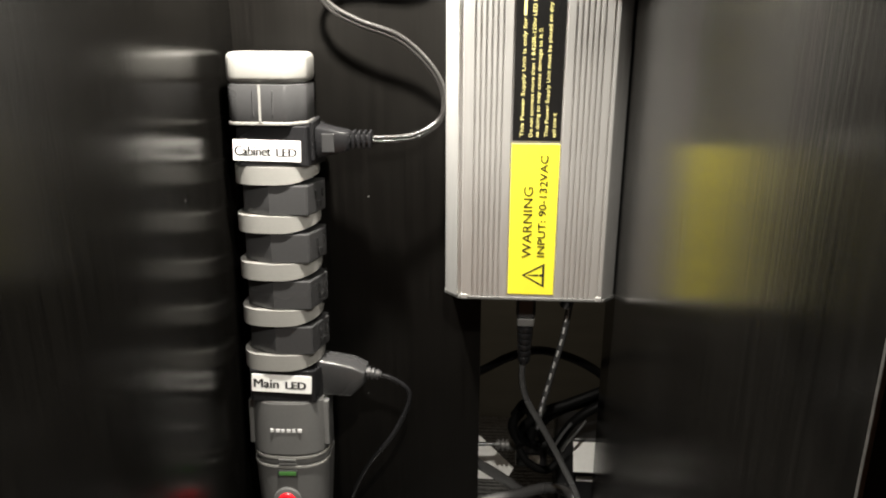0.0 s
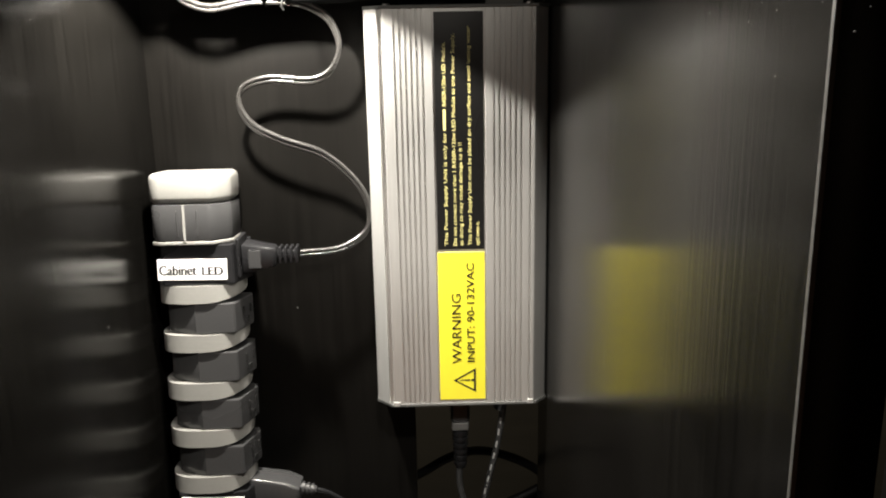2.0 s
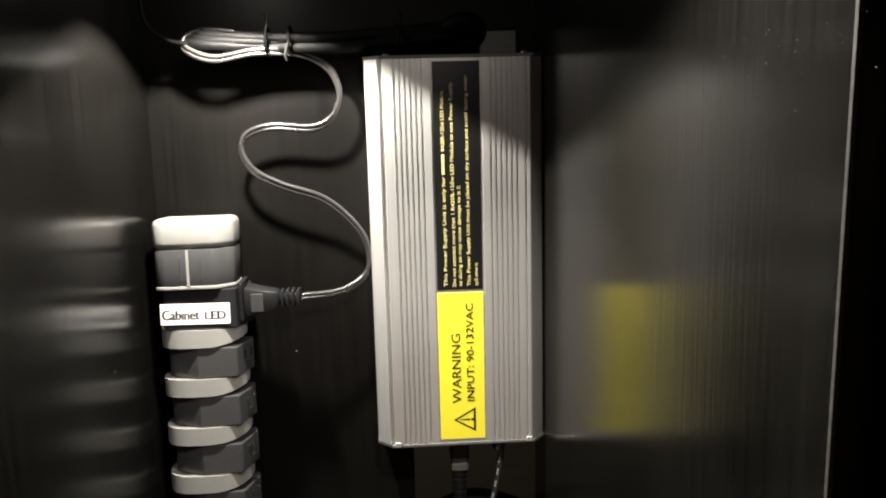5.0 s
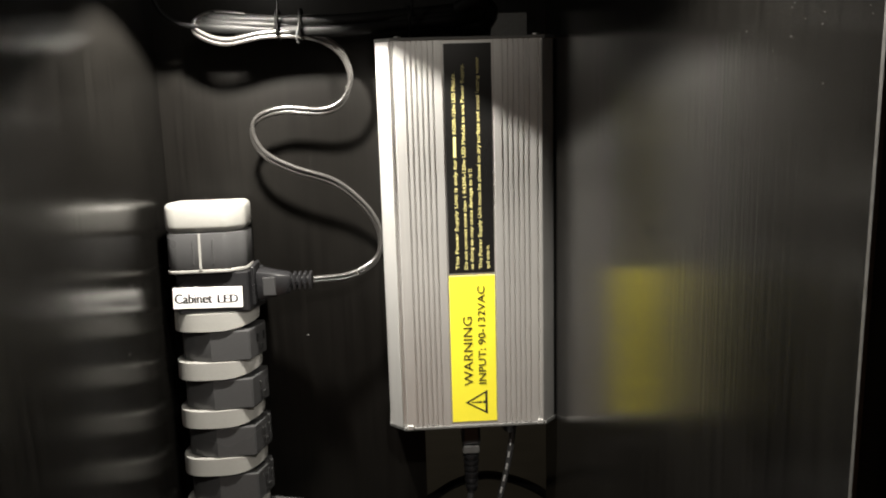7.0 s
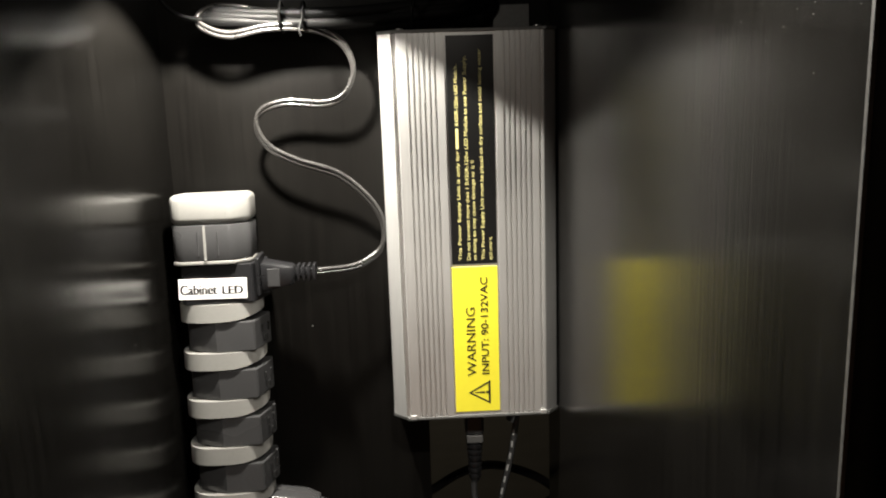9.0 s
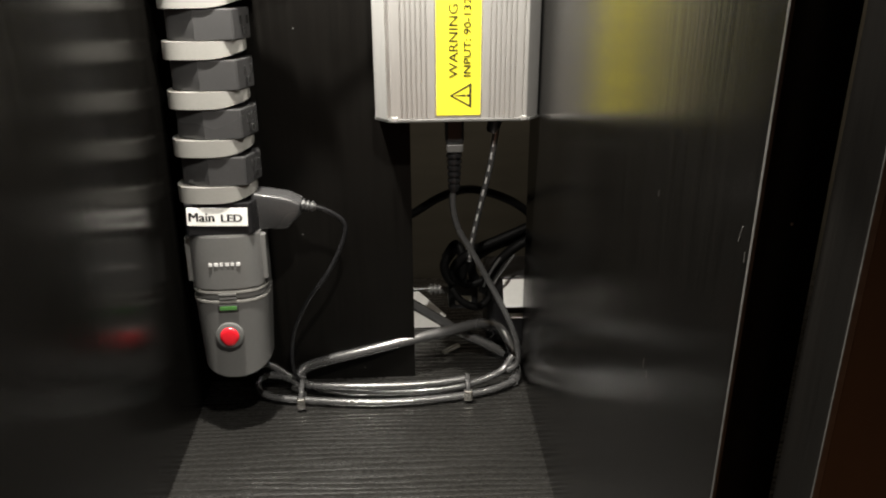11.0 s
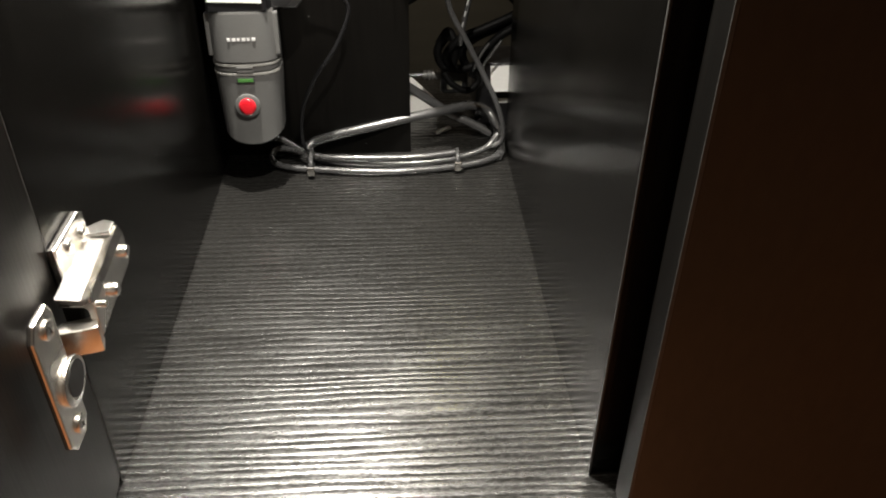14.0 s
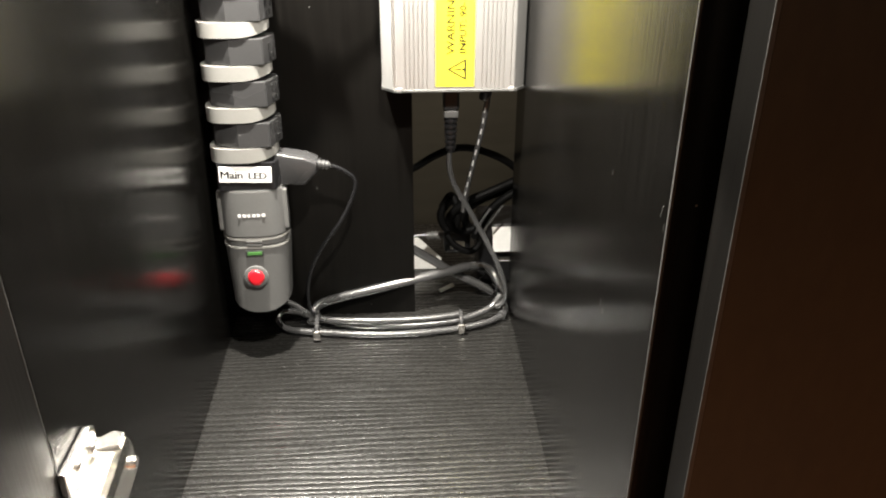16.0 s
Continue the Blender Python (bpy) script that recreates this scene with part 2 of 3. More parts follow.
def ribbed(core0, core1, length, rib, count, width):
    """The profile of a tapered sleeve with raised rings."""
    pitch = length / (count + 0.5)
    out = [(0.0, core0)]
    for k in range(count):
        z = pitch * (k + 0.4)
        c = core0 + (core1 - core0) * z / length
        top = c + rib * (1 - 0.3 * k / count)
        out += [(z, c), (z + 0.1 * width, top), (z + 0.9 * width, top), (z + width, c)]
    return out + [(length, core1)]


def letters(text, width, height, thick=0.00012, bold=0.0):
    """Writing as a mesh of a given width and height, from its lower left corner, in x and y."""
    cu = bpy.data.curves.new("writing", "FONT")
    cu.body, cu.extrude, cu.offset, cu.resolution_u = text, 0.01, bold, 3
    ob = new("writing", cu)
    bpy.context.view_layer.update()
    me = bpy.data.meshes.new_from_object(ob.evaluated_get(bpy.context.evaluated_depsgraph_get()))
    bm = bmesh.new()
    bm.from_mesh(me)
    bpy.data.objects.remove(ob)
    bpy.data.curves.remove(cu)
    bpy.data.meshes.remove(me)
    xs = [v.co.x for v in bm.verts]
    for v in bm.verts:
        v.co = Vector(((v.co.x - min(xs)) / (max(xs) - min(xs)) * width, v.co.y * height / 0.70, v.co.z / 0.02 * thick))
    return bm


def thing(name, label, category, m=None, kind="", group=""):
    ob = new(name)
    ob.empty_display_size = 0.02
    if m:
        ob.matrix_basis = m
    return tagged(ob, label, category, group, kind)


def slab(name, x0, x1, y0, y1, z0, z1, mat, label, category, bevel=0.0008):
    ob = part(name, box(x0, x1, y0, y1, z0, z1, bevel), mat)
    return tagged(ob, label, category, kind="structure")


# ---------------------------------------------------------------- the cabinet's shell
LEFT, RIGHT, BACKY, FRONT, TOP = -0.183, 0.070, 0.530, 0.1610, 0.560
slab("floor", LEFT - 0.016, 0.62, 0.1222, 0.720, -0.018, 0.0, FLOOR, "black wood-grain laminate cabinet floor board", "floor", 0.0012)
slab("wall_left", LEFT - 0.016, LEFT, FRONT - 0.0012, 0.720, 0.0005, TOP, WALL, "glossy black laminate side panel", "wall")
FOOT, LEAN = 0.1525, 0.0038
bm = prism([(FOOT, 0.0005), (BACKY + 0.006, 0.0005), (BACKY + 0.006, TOP), (FOOT - LEAN * TOP, TOP)], RIGHT, RIGHT + 0.018)
for v in bm.verts:
    v.co = Vector((v.co.z, v.co.x, v.co.y))
tagged(part("wall_right", bm, WALL), "glossy black laminate divider panel with vertical grain", "wall", kind="structure")
slab("ceiling", LEFT - 0.016, 0.62, 0.106, BACKY + 0.006, TOP, TOP + 0.018, BACK, "black laminate cabinet top", "ceiling")
bm = prism([(LEFT, 0), (-0.018, 0), (-0.018, 0.255), (RIGHT - 0.0005, 0.255), (RIGHT - 0.0005, TOP), (LEFT, TOP)], -BACKY - 0.006, -BACKY)
bmesh.ops.rotate(bm, matrix=Matrix.Rotation(radians(90), 3, "X"), verts=bm.verts)
back = part("wall_back", bm, BACK)
tagged(back, "black laminate back panel with a cut-out for cables", "wall", kind="structure")
slab("wall_behind", -1.8, 2.2, 0.722, 0.740, -0.080, 2.4, OUTWALL, "grey-brown wall seen through the cable cut-out", "wall")
band = slab("edge_band", RIGHT - 0.0004, RIGHT + 0.0008, -0.0010, 0.0004, 0.002, TOP, EDGE, "thin pale edge band of the divider", "trim", 0.0002)
band.matrix_basis = pose(0, FOOT, 0, math.degrees(math.atan(LEAN)), 0, 0)
slab("edge_band", LEFT - 0.0004, LEFT + 0.0001, FRONT - 0.0022, FRONT - 0.0014, 0.002, TOP, EDGE, "thin pale edge band of the side panel", "trim", 0.0002)
slab("floor_edge", LEFT - 0.016, 0.62, 0.1206, 0.1220, -0.018, -0.0004, BROWN, "dark brown edge band of the cabinet floor", "trim", 0.0003)
slab("plinth", LEFT - 0.016, 0.62, 0.1290, 0.1450, -0.080, -0.0185, BROWN, "dark brown plinth under the cabinet", "trim")

divider = bpy.data.objects["wall_right"]
for y, z, h, t in ((0.2308, 0.2612, 0.0025, 8), (0.2280, 0.1915, 0.0045, 6), (0.2234, 0.1893, 0.0030, -15), (0.1589, 0.2742, 0.0050, 14), (0.1545, 0.2691, 0.0030, -8), (0.1514, 0.3325, 0.0050, 10)):
    part("scratch", box(-0.0002, 0.0002, -0.00018, 0.00018, -h / 2, h / 2), EDGE, divider, "pale scratch", at=pose(RIGHT, y, z, t, 0, 0))
bm = bmesh.new()
for k in range(46):
    y, z, r = random.gauss(0.180, 0.022), random.gauss(0.468, 0.012), random.uniform(0.00008, 0.00022)
    if k > 28:
        y, z = random.uniform(0.17, 0.45), random.uniform(0.03, 0.45)
    bmesh.ops.create_icosphere(bm, subdivisions=1, radius=r, matrix=Matrix.Translation((RIGHT - 0.0001, y, z)))
tagged(part("dust", bm, MIDGREY), "pale dust specks on the black divider panel", "dust", kind="stuff")

closed = thing("door_1", "closed dark brown veneered cabinet door with grey edge", "door", kind="structure")
part("panel", box(0.0815, 0.60, 0.1174, 0.1355, 0.006, TOP - 0.002, 0.0006), BROWN, closed)
part("edge_strip", box(0.0800, 0.0815, 0.1178, 0.1357, 0.006, TOP - 0.002, 0.0002), BACK, closed, "black edge band")
part("corner_line", box(0.0798, 0.0815, 0.1170, 0.1178, 0.006, TOP - 0.002, 0.0002), EDGE, closed, "thin grey corner line")
opened = thing("door_2", "open cabinet door with black inner face", "door", pose(-0.1831, 0.1590, 0, 0, 0, 7.0), kind="structure")
part("panel", box(-0.019, 0.0, -0.30, 0.0, 0.006, TOP - 0.002, 0.0006), BACK, opened)

slab("room_floor", -1.8, 2.2, -2.6, 1.2, -0.100, -0.080, ROOMFLOOR, "orange-brown wooden room floor", "floor")
slab("room_wall", -1.8, 2.2, -2.62, -2.6, -0.080, 2.4, ROOMWALL, "plain room wall", "wall")
slab("room_wall", -1.82, -1.8, -2.6, 1.2, -0.080, 2.4, ROOMWALL, "plain room wall", "wall")
slab("room_wall", 2.2, 2.22, -2.6, 1.2, -0.080, 2.4, ROOMWALL, "plain room wall", "wall")
slab("room_ceiling", -1.8, 2.2, -2.6, 1.2, 2.4, 2.42, ROOMWALL, "plain room ceiling", "ceiling")

# ---------------------------------------------------------------- power supply
PSU0, PSU1, FACE = 0.2232, 0.4755, 0.4905


def power_supply():
    psu = thing("power_supply", "ribbed silver aluminium power supply box with warning label", "power supply")
    out = [(0.0695, 0.5295), (-0.0415, 0.5295), (-0.0415, 0.501), (-0.0405, 0.4985), (-0.0334, FACE + 0.0004), (-0.0328, FACE + 0.0028), (-0.0308, FACE + 0.0028), (-0.0302, FACE)]

    def ribs(x, n, pitch):
        for k in range(n):
            a = x + k * pitch
            out.extend(((a, FACE), (a + 0.0002, FACE + 0.0019), (a + 0.0012, FACE + 0.0019), (a + 0.0014, FACE)))
    ribs(-0.0240, 6, 0.0033)
    out.extend(((-0.0012, FACE), (-0.0010, FACE + 0.0007), (0.0302, FACE + 0.0007), (0.0304, FACE)))
    ribs(0.0348, 6, 0.0033)
    out.extend(((0.0568, FACE), (0.0571, FACE + 0.0012), (0.0580, FACE + 0.0012), (0.0583, FACE), (0.0602, FACE),
                (0.0614, FACE + 0.0008), (0.0685, 0.4985), (0.0695, 0.501)))
    part("body", prism(out, PSU0 + 0.002, PSU1 - 0.002), ALU, psu)
    plate = [(0.0698, 0.5295), (-0.0420, 0.5295), (-0.0420, 0.5005), (-0.0320, FACE - 0.0004), (0.0620, FACE - 0.0004), (0.0698, 0.4985)]
    for z in (PSU0, PSU1 - 0.002):
        end = part("end_plate", prism(plate, z, z + 0.002, 0.0004), ALUDARK, psu)
        for x in (-0.0275, 0.0575):
            part("screw", cylinder(0.0024, 0.0022, 0.0012, pose(x, 0.4955, z + 0.002, 0, 0, 0) if z > 0.3 else pose(x, 0.4955, z, 180, 0, 0), 14, 0.0003), DULL, end)
    for x in (-0.0285, 0.0585):
        part("corner_boss", box(x - 0.0022, x + 0.0022, FACE - 0.0007, FACE + 0.002, PSU0 + 0.0005, PSU0 + 0.0035, 0.0005), ALU, psu)
    part("mounting_tab", prism([(0.033, 0.5205), (0.056, 0.5205), (0.056, 0.5235), (0.033, 0.5235)], PSU1, PSU1 + 0.016, 0.0005), ALUDARK, psu)
    y = FACE + 0.0003
    black = part("black_label", box(0.0000, 0.0292, y, FACE + 0.0012, 0.3285, 0.4715, 0.0001, 1), BLACKLABEL, psu, "black label with pale yellow print")
    up = lambda x, z: pose(x, y - 0.0001, z, 90, -90, 0)
    lines = ((0.0064, 0.0700, "This Power Supply Unit is only for", 0.3310), (0.0119, 0.1280, "Do not connect more than 1 R420R-120w LED Module to one Power Supply,", 0.3310),
             (0.0157, 0.0640, "as doing so may cause damage to it !!", 0.3310), (0.0212, 0.1320, "This Power Supply Unit must be placed on dry surface and avoid letting water", 0.3310),
             (0.0259, 0.0150, "spill onto it.", 0.3310), (0.0064, 0.0370, "R420R-120w LED Module.", 0.4170))
    for x, w, s, z in lines:
        for k in range(2):
            part("print", letters(s, w, 0.0021), YTEXT, black, at=Matrix.Translation((0, -0.00003 * k, 0)) @ up(x + 0.00010 * k, z))
    part("print_bar", box(0.0046, 0.0063, y - 0.00015, y, 0.4025, 0.4150), YTEXT, black)
    yel = part("warning_label", box(-0.0002, 0.0292, y - 0.0002, FACE + 0.0012, 0.2275, 0.3265, 0.0001, 1), YELLOW, psu, "bright yellow warning label with black print")
    y -= 0.0002
    part("print", letters("WARNING", 0.0470, 0.0058), INK, yel, at=up(0.0138, 0.2525))
    for k in range(2):
        part("print", letters("INPUT: 90-132VAC", 0.0660, 0.0046), INK, yel, at=Matrix.Translation((0, -0.00003 * k, 0)) @ up(0.0222 + 0.0002 * k, 0.2535))
    tri = bmesh.new()
    ring = []
    for s, d in ((1.0, 0), (0.76, 1)):
        for x, z in ((-0.0096, 0.0), (0.0050, 0.0083), (0.0050, -0.0083)):
            ring.append(tri.verts.new((0.0180 + x * s - d * 0.0002, y - 0.0001, 0.2408 + z * s)))
    for k in range(3):
        j = (k + 1) % 3
        tri.faces.new((ring[k], ring[j], ring[3 + j], ring[3 + k]))
    part("print", tri, INK, yel)
    mark = prism([(0.0125, 0.0002), (0.0125, -0.0002), (0.0192, -0.0007), (0.0192, 0.0007)], 0, 0.0001)
    bmesh.ops.transform(mark, matrix=Matrix.Translation((0, y, 0.2408)) @ Matrix.Rotation(radians(90), 4, "X"), verts=mark.verts)
    box(0.0200, 0.0216, y - 0.0001, y, 0.2400, 0.2416, bm=mark)
    part("print", mark, INK, yel)
    # sockets and the cords' ends under it
    inlet = part("inlet_plug", box(0.0065, 0.0195, 0.506, 0.520, PSU0 - 0.020, PSU0 - 0.0002, 0.002), BLACKP, psu)
    part("plug_ring", box(0.0072, 0.0188, 0.507, 0.519, PSU0 - 0.0265, PSU0 - 0.0205, 0.001), MIDGREY, inlet)
    relief = turned(ribbed(0.0045, 0.0034, 0.0300, 0.0012, 6, 0.0028), pose(0.013, 0.513, PSU0 - 0.0265, 180))
    part("strain_relief", relief, BLACKP, inlet, smooth=True)
    part("gland", cylinder(0.0055, 0.0045, 0.014, pose(0.043, 0.513, PSU0 - 0.0002, 190, 12, 0), 16, 0.0008), BLACKP, psu, smooth=True)
    return psu


power_supply()


# ---------------------------------------------------------------- power strip
def power_strip():
    st = thing("power_strip", "grey power strip with swivelling outlets standing in the corner", "power strip", pose(-0.1478, 0.4858, 0.0438, -4.45, 0.1, 1.9))

    def arc(r, a0, a1, n, cx=0.0, cy=0.0, sq=1.0, wide=1.06, power=0.72):
        """A squarish arc: wide stretches it in x, power below one squares its corners."""
        out = []
        for k in range(n + 1):
            a = radians(a0 + (a1 - a0) * k / n)
            c, v = math.cos(a), math.sin(a)
            out.append((cx + wide * r * math.copysign(abs(c) ** power, c), cy + sq * r * math.copysign(abs(v) ** power, v)))
        return out

    def round_arc(r, a0, a1, n, cx=0.0, cy=0.0, sq=1.0):
        return [(cx + r * math.cos(radians(a0 + (a1 - a0) * k / n)), cy + sq * r * math.sin(radians(a0 + (a1 - a0) * k / n))) for k in range(n + 1)]
    tail = [(0.0258, 0.012), (-0.0258, 0.012)]
    # housing with rounded lower end
    d = arc(0.0247, 180, 360, 36) + [(0.0262, 0.012), (-0.0262, 0.012)]
    bm = prism(d, 0.0, 0.0605, 0.0)
    for v in bm.verts:
        if v.co.z < 0.001:
            v.co.x *= 0.90
            v.co.y = v.co.y * 0.90
            v.co.z += 0.007 * min(1, abs(v.co.x) / 0.0225) ** 2
    low = part("lower_housing", bm, MIDGREY, st, smooth=True)
    mid = part("upper_housing", prism(arc(0.0243, 180, 360, 36) + tail, 0.0615, 0.107, 0.0006), MIDGREY, st, smooth=True)
    for z in (0.0585, 0.0655):
        part("groove_ring", prism(arc(0.0252, 188, 352, 34) + arc(0.0238, 352, 188, 34), z, z + 0.0016, 0.0003), LIGHTGREY, low if z < 0.06 else mid, "pale raised ring", smooth=True)
    part("shield", prism(arc(0.0252, 205, 335, 26) + arc(0.0236, 335, 205, 26), 0.0690, 0.1062, 0.0006), MIDGREY, mid, smooth=True)
    for s in (-1, 1):
        part("wing", box(min(s * 0.0240, s * 0.0275), max(s * 0.0240, s * 0.0275), -0.015, -0.008, 0.072, 0.1045, 0.0007), MIDGREY, mid)
    for k in range(6):
        x = -0.0105 + k * 0.0037
        part("logo_bar", box(x, x + (0.0026 if k % 2 else 0.0021), -0.0256, -0.0235, 0.0858, 0.0880), WHITEPRINT, mid)
    part("indicator_window", box(-0.0072, 0.0066, -0.0255, -0.0225, 0.0525, 0.0572, 0.0004), DARKGREY, low)
    part("indicator", box(-0.0062, 0.0056, -0.0258, -0.0228, 0.0532, 0.0562, 0.0004), GREEN, low, "green lit indicator")
    part("slot", box(-0.006, 0.006, -0.0258, -0.0225, 0.0640, 0.0655, 0.0002), MIDGREY, mid)
    part("slot", box(-0.006, 0.006, -0.0256, -0.0225, 0.0612, 0.0628, 0.0002), MIDGREY, mid)
    bez = prism(round_arc(0.0098, 0, 180, 14, 0, 0) + round_arc(0.0098, 180, 360, 14, 0, 0, 0.95)[1:-1], 0, 0.0034, 0.0012)
    part("button_ring", bez, MIDGREY, low, "grey rounded ring", True, pose(-0.001, -0.0232, 0.0340, 90, 0, 0))
    btn = prism(round_arc(0.0068, -20, 200, 18) + [(-0.0040, -0.0056), (-0.002, -0.0072), (0.002, -0.0072), (0.0040, -0.0056)], 0, 0.0052, 0.0024, 4)
    part("button", btn, RED, low, "red lit switch button", True, pose(-0.001, -0.0232, 0.0340, 90, 0, 0))

    # swivelling outlets
    block = [(-0.0250, 0.010), (-0.0252, -0.0070), (-0.0235, -0.0125), (-0.0195, -0.0165), (-0.0130, -0.0197), (-0.0045, -0.0233), (0.0185, -0.0228), (0.0198, -0.0216), (0.0262, 0.003), (0.0250, 0.010)]
    ringo = [(x - 0.0030, y) for x, y in arc(0.0248, 180, 360, 40) + [(0.0250, 0.011), (-0.0250, 0.011)]]
    face = Vector((0.0275 - 0.0208, 0.003 + 0.0215, 0)).normalized()

    flat = [(-0.0243, 0.010), (-0.0243, -0.0190), (-0.0228, -0.0222), (-0.0205, -0.0230), (0.0195, -0.0226), (0.0208, -0.0215), (0.0275, 0.003), (0.0262, 0.010)]

    def outlet(z0, z1, mat, slots=True):
        b = part("outlet", prism(flat if mat is BLACKP else block, z0, z1, 0.0008), mat, st, smooth=True, sharp=20)
        if slots:
            for k, (u, z, w, h) in enumerate(((0.010, 0.62, 0.0016, 0.0055), (0.0195, 0.62, 0.0016, 0.0055), (0.0148, 0.27, 0.004, 0.004))):
                q = Vector((0.0208, -0.0215, z0 + (z1 - z0) * z)) + face * u
                part("slot", box(-w / 2, w / 2, -0.0004, 0.0006, -h / 2, h / 2, 0.0002, 1), INK, b,
                     at=Matrix.Translation(q) @ Matrix.Rotation(math.atan2(face.y, face.x), 4, "Z"))
        return b

    def ring(z0, z1):
        bm = prism(ringo, z0, z1, 0.0009)
        for v in bm.verts:  # the lower rim is cut away towards the outlets' side
            if v.co.z < (z0 + z1) / 2 and v.co.x > 0:
                v.co.z += (v.co.x / 0.025) ** 2 * 0.45 * (z1 - z0)
        part("outlet_ring", bm, LIGHTGREY, st, "pale grey swivel ring", True)
    main = outlet(0.1070, 0.1295, BLACKP)
    for k in range(4):
        ring(0.1298 + 0.0313 * k, 0.1408 + 0.0313 * k)
        outlet(0.1411 + 0.0313 * k, 0.1605 + 0.0313 * k, DARKGREY)
    ring(0.2548, 0.2660)
    cab = outlet(0.2664, 0.2915, BLACKP)
    head = [(-0.0280, 0.012), (-0.0282, -0.0185), (-0.0272, -0.0222), (-0.0245, -0.0248), (-0.0205, -0.0256), (0.0070, -0.0256), (0.0105, -0.0248), (0.0195, -0.0155), (0.0205, -0.0125), (0.0200, 0.012)]
    part("head_trim", prism(head, 0.2920, 0.2941, 0.0004), LIGHTGREY, st, smooth=True)
    hd = part("head", prism([(x * 0.985, y * 0.985) for x, y in head], 0.2943, 0.3168, 0.0006), DARKGREY, st, smooth=True)
    seam = prism([(-0.0075, -0.0262), (-0.0060, -0.0262), (-0.0064, -0.0235), (-0.0071, -0.0235)], 0.2943, 0.3168)
    part("seam", seam, LIGHTGREY, hd, "pale vertical gap")
    for x in (-0.0115, 0.0005):
        part("rib", box(x, x + 0.0008, -0.0258, -0.0235, 0.2975, 0.3130, 0.0003), DARKGREY, hd)
    cap = prism(head, 0.3170, 0.3360, 0.0042, 4)
    part("cap", cap, LIGHTGREY, st, "pale rounded end cap", True)
    part("cap_logo", box(-0.010, 0.010, -0.013, -0.006, 0.3358, 0.3363, 0.0001), MIDGREY, st)
    return st, main, cab


strip, main_block, cabinet_block = power_strip()


def name_tag(parent, words, z, x0, x1, h, tilt):
    """A white paper tag on an outlet's front, printed in serif-like black letters."""
    tag = part("name_tag", box(0, x1 - x0, -0.0003, 0.0002, 0, h, 0.0001, 1), PAPER, parent, "white paper tag with black print", at=pose(x0, -0.0232, z, 0, tilt, 0))
    for s, x, w, hh in words:
        for k in range(4):  # heavy strokes
            part("print", letters(s, w, hh), INK, tag, at=pose(x + 0.00022 * k, -0.00030 - 0.00003 * k, h * 0.24, 90, 0, 0))


name_tag(cabinet_block, (("Cabinet", 0.0008, 0.0225, 0.0062), ("LED", 0.0268, 0.0125, 0.0052)), 0.2702, -0.0255, 0.0168, 0.0130, 1.0)
name_tag(main_block, (("Main", 0.0012, 0.0165, 0.0062), ("LED", 0.0225, 0.0135, 0.0052)), 0.1148, -0.0222, 0.0180, 0.0125, 2.0)

# ---------------------------------------------------------------- cords and plugs
lc = thing("cabinet_light_cord", "dark clear twin cord looping from its black plug", "cord")
plug = part("plug", box(-0.1250, -0.1225, 0.487, 0.509, 0.3140, 0.3390, 0.001), BLACKP, lc)
bm = box(-0.1225, -0.1010, 0.489, 0.507, 0.3160, 0.3350, 0.002)
for v in bm.verts:
    k = max(0, (v.co.x + 0.1130) / 0.012)
    v.co.y = 0.498 + (v.co.y - 0.498) * (1 - 0.35 * min(1, k))
    v.co.z = 0.3258 + (v.co.z - 0.3258) * (1 - 0.42 * min(1, k))
part("plug_body", bm, BLACKP, plug, smooth=True)
part("plug_recess", box(-0.1180, -0.1100, 0.4884, 0.4893, 0.3195, 0.3315, 0.0006), DARKGREY, plug)
bm = box(-0.1015, -0.0875, 0.4945, 0.5015, 0.3235, 0.3295, 0.0012)
for k in range(4):
    box(-0.1000 + k * 0.0034, -0.0980 + k * 0.0034, 0.4930, 0.5030, 0.3212, 0.3318, 0.0007, 2, bm)
part("strain_relief", bm, BLACKP, plug, smooth=True)
loop = [(-0.0875, 0.5000, 0.3258), (-0.0642, 0.5050, 0.3268), (-0.0493, 0.5100, 0.3337), (-0.0440, 0.5110, 0.3428), (-0.0449, 0.5110, 0.3580), (-0.0546, 0.5110, 0.3732),
        (-0.0720, 0.5110, 0.3878), (-0.0968, 0.5110, 0.3967), (-0.1141, 0.5110, 0.4063), (-0.1215, 0.5110, 0.4191), (-0.1178, 0.5110, 0.4296), (-0.1016, 0.5110, 0.4344),
        (-0.0768, 0.5110, 0.4329), (-0.0640, 0.5110, 0.4387), (-0.0579, 0.5110, 0.4525), (-0.0614, 0.5110, 0.4664), (-0.0705, 0.5070, 0.4750), (-0.0836, 0.5020, 0.4794),
        (-0.1076, 0.5000, 0.4800), (-0.1318, 0.4990, 0.4763), (-0.1476, 0.5000, 0.4817), (-0.1494, 0.5020, 0.4884), (-0.1371, 0.5040, 0.4930), (-0.1150, 0.5060, 0.4905)]
bm = tube(loop, 0.00145, shift=(0.0004, 0, 0.0013))
tube(loop, 0.00145, shift=(-0.0002, 0.0010, -0.0013), bm=bm)
part("cord", bm, TWIN, lc, smooth=True)

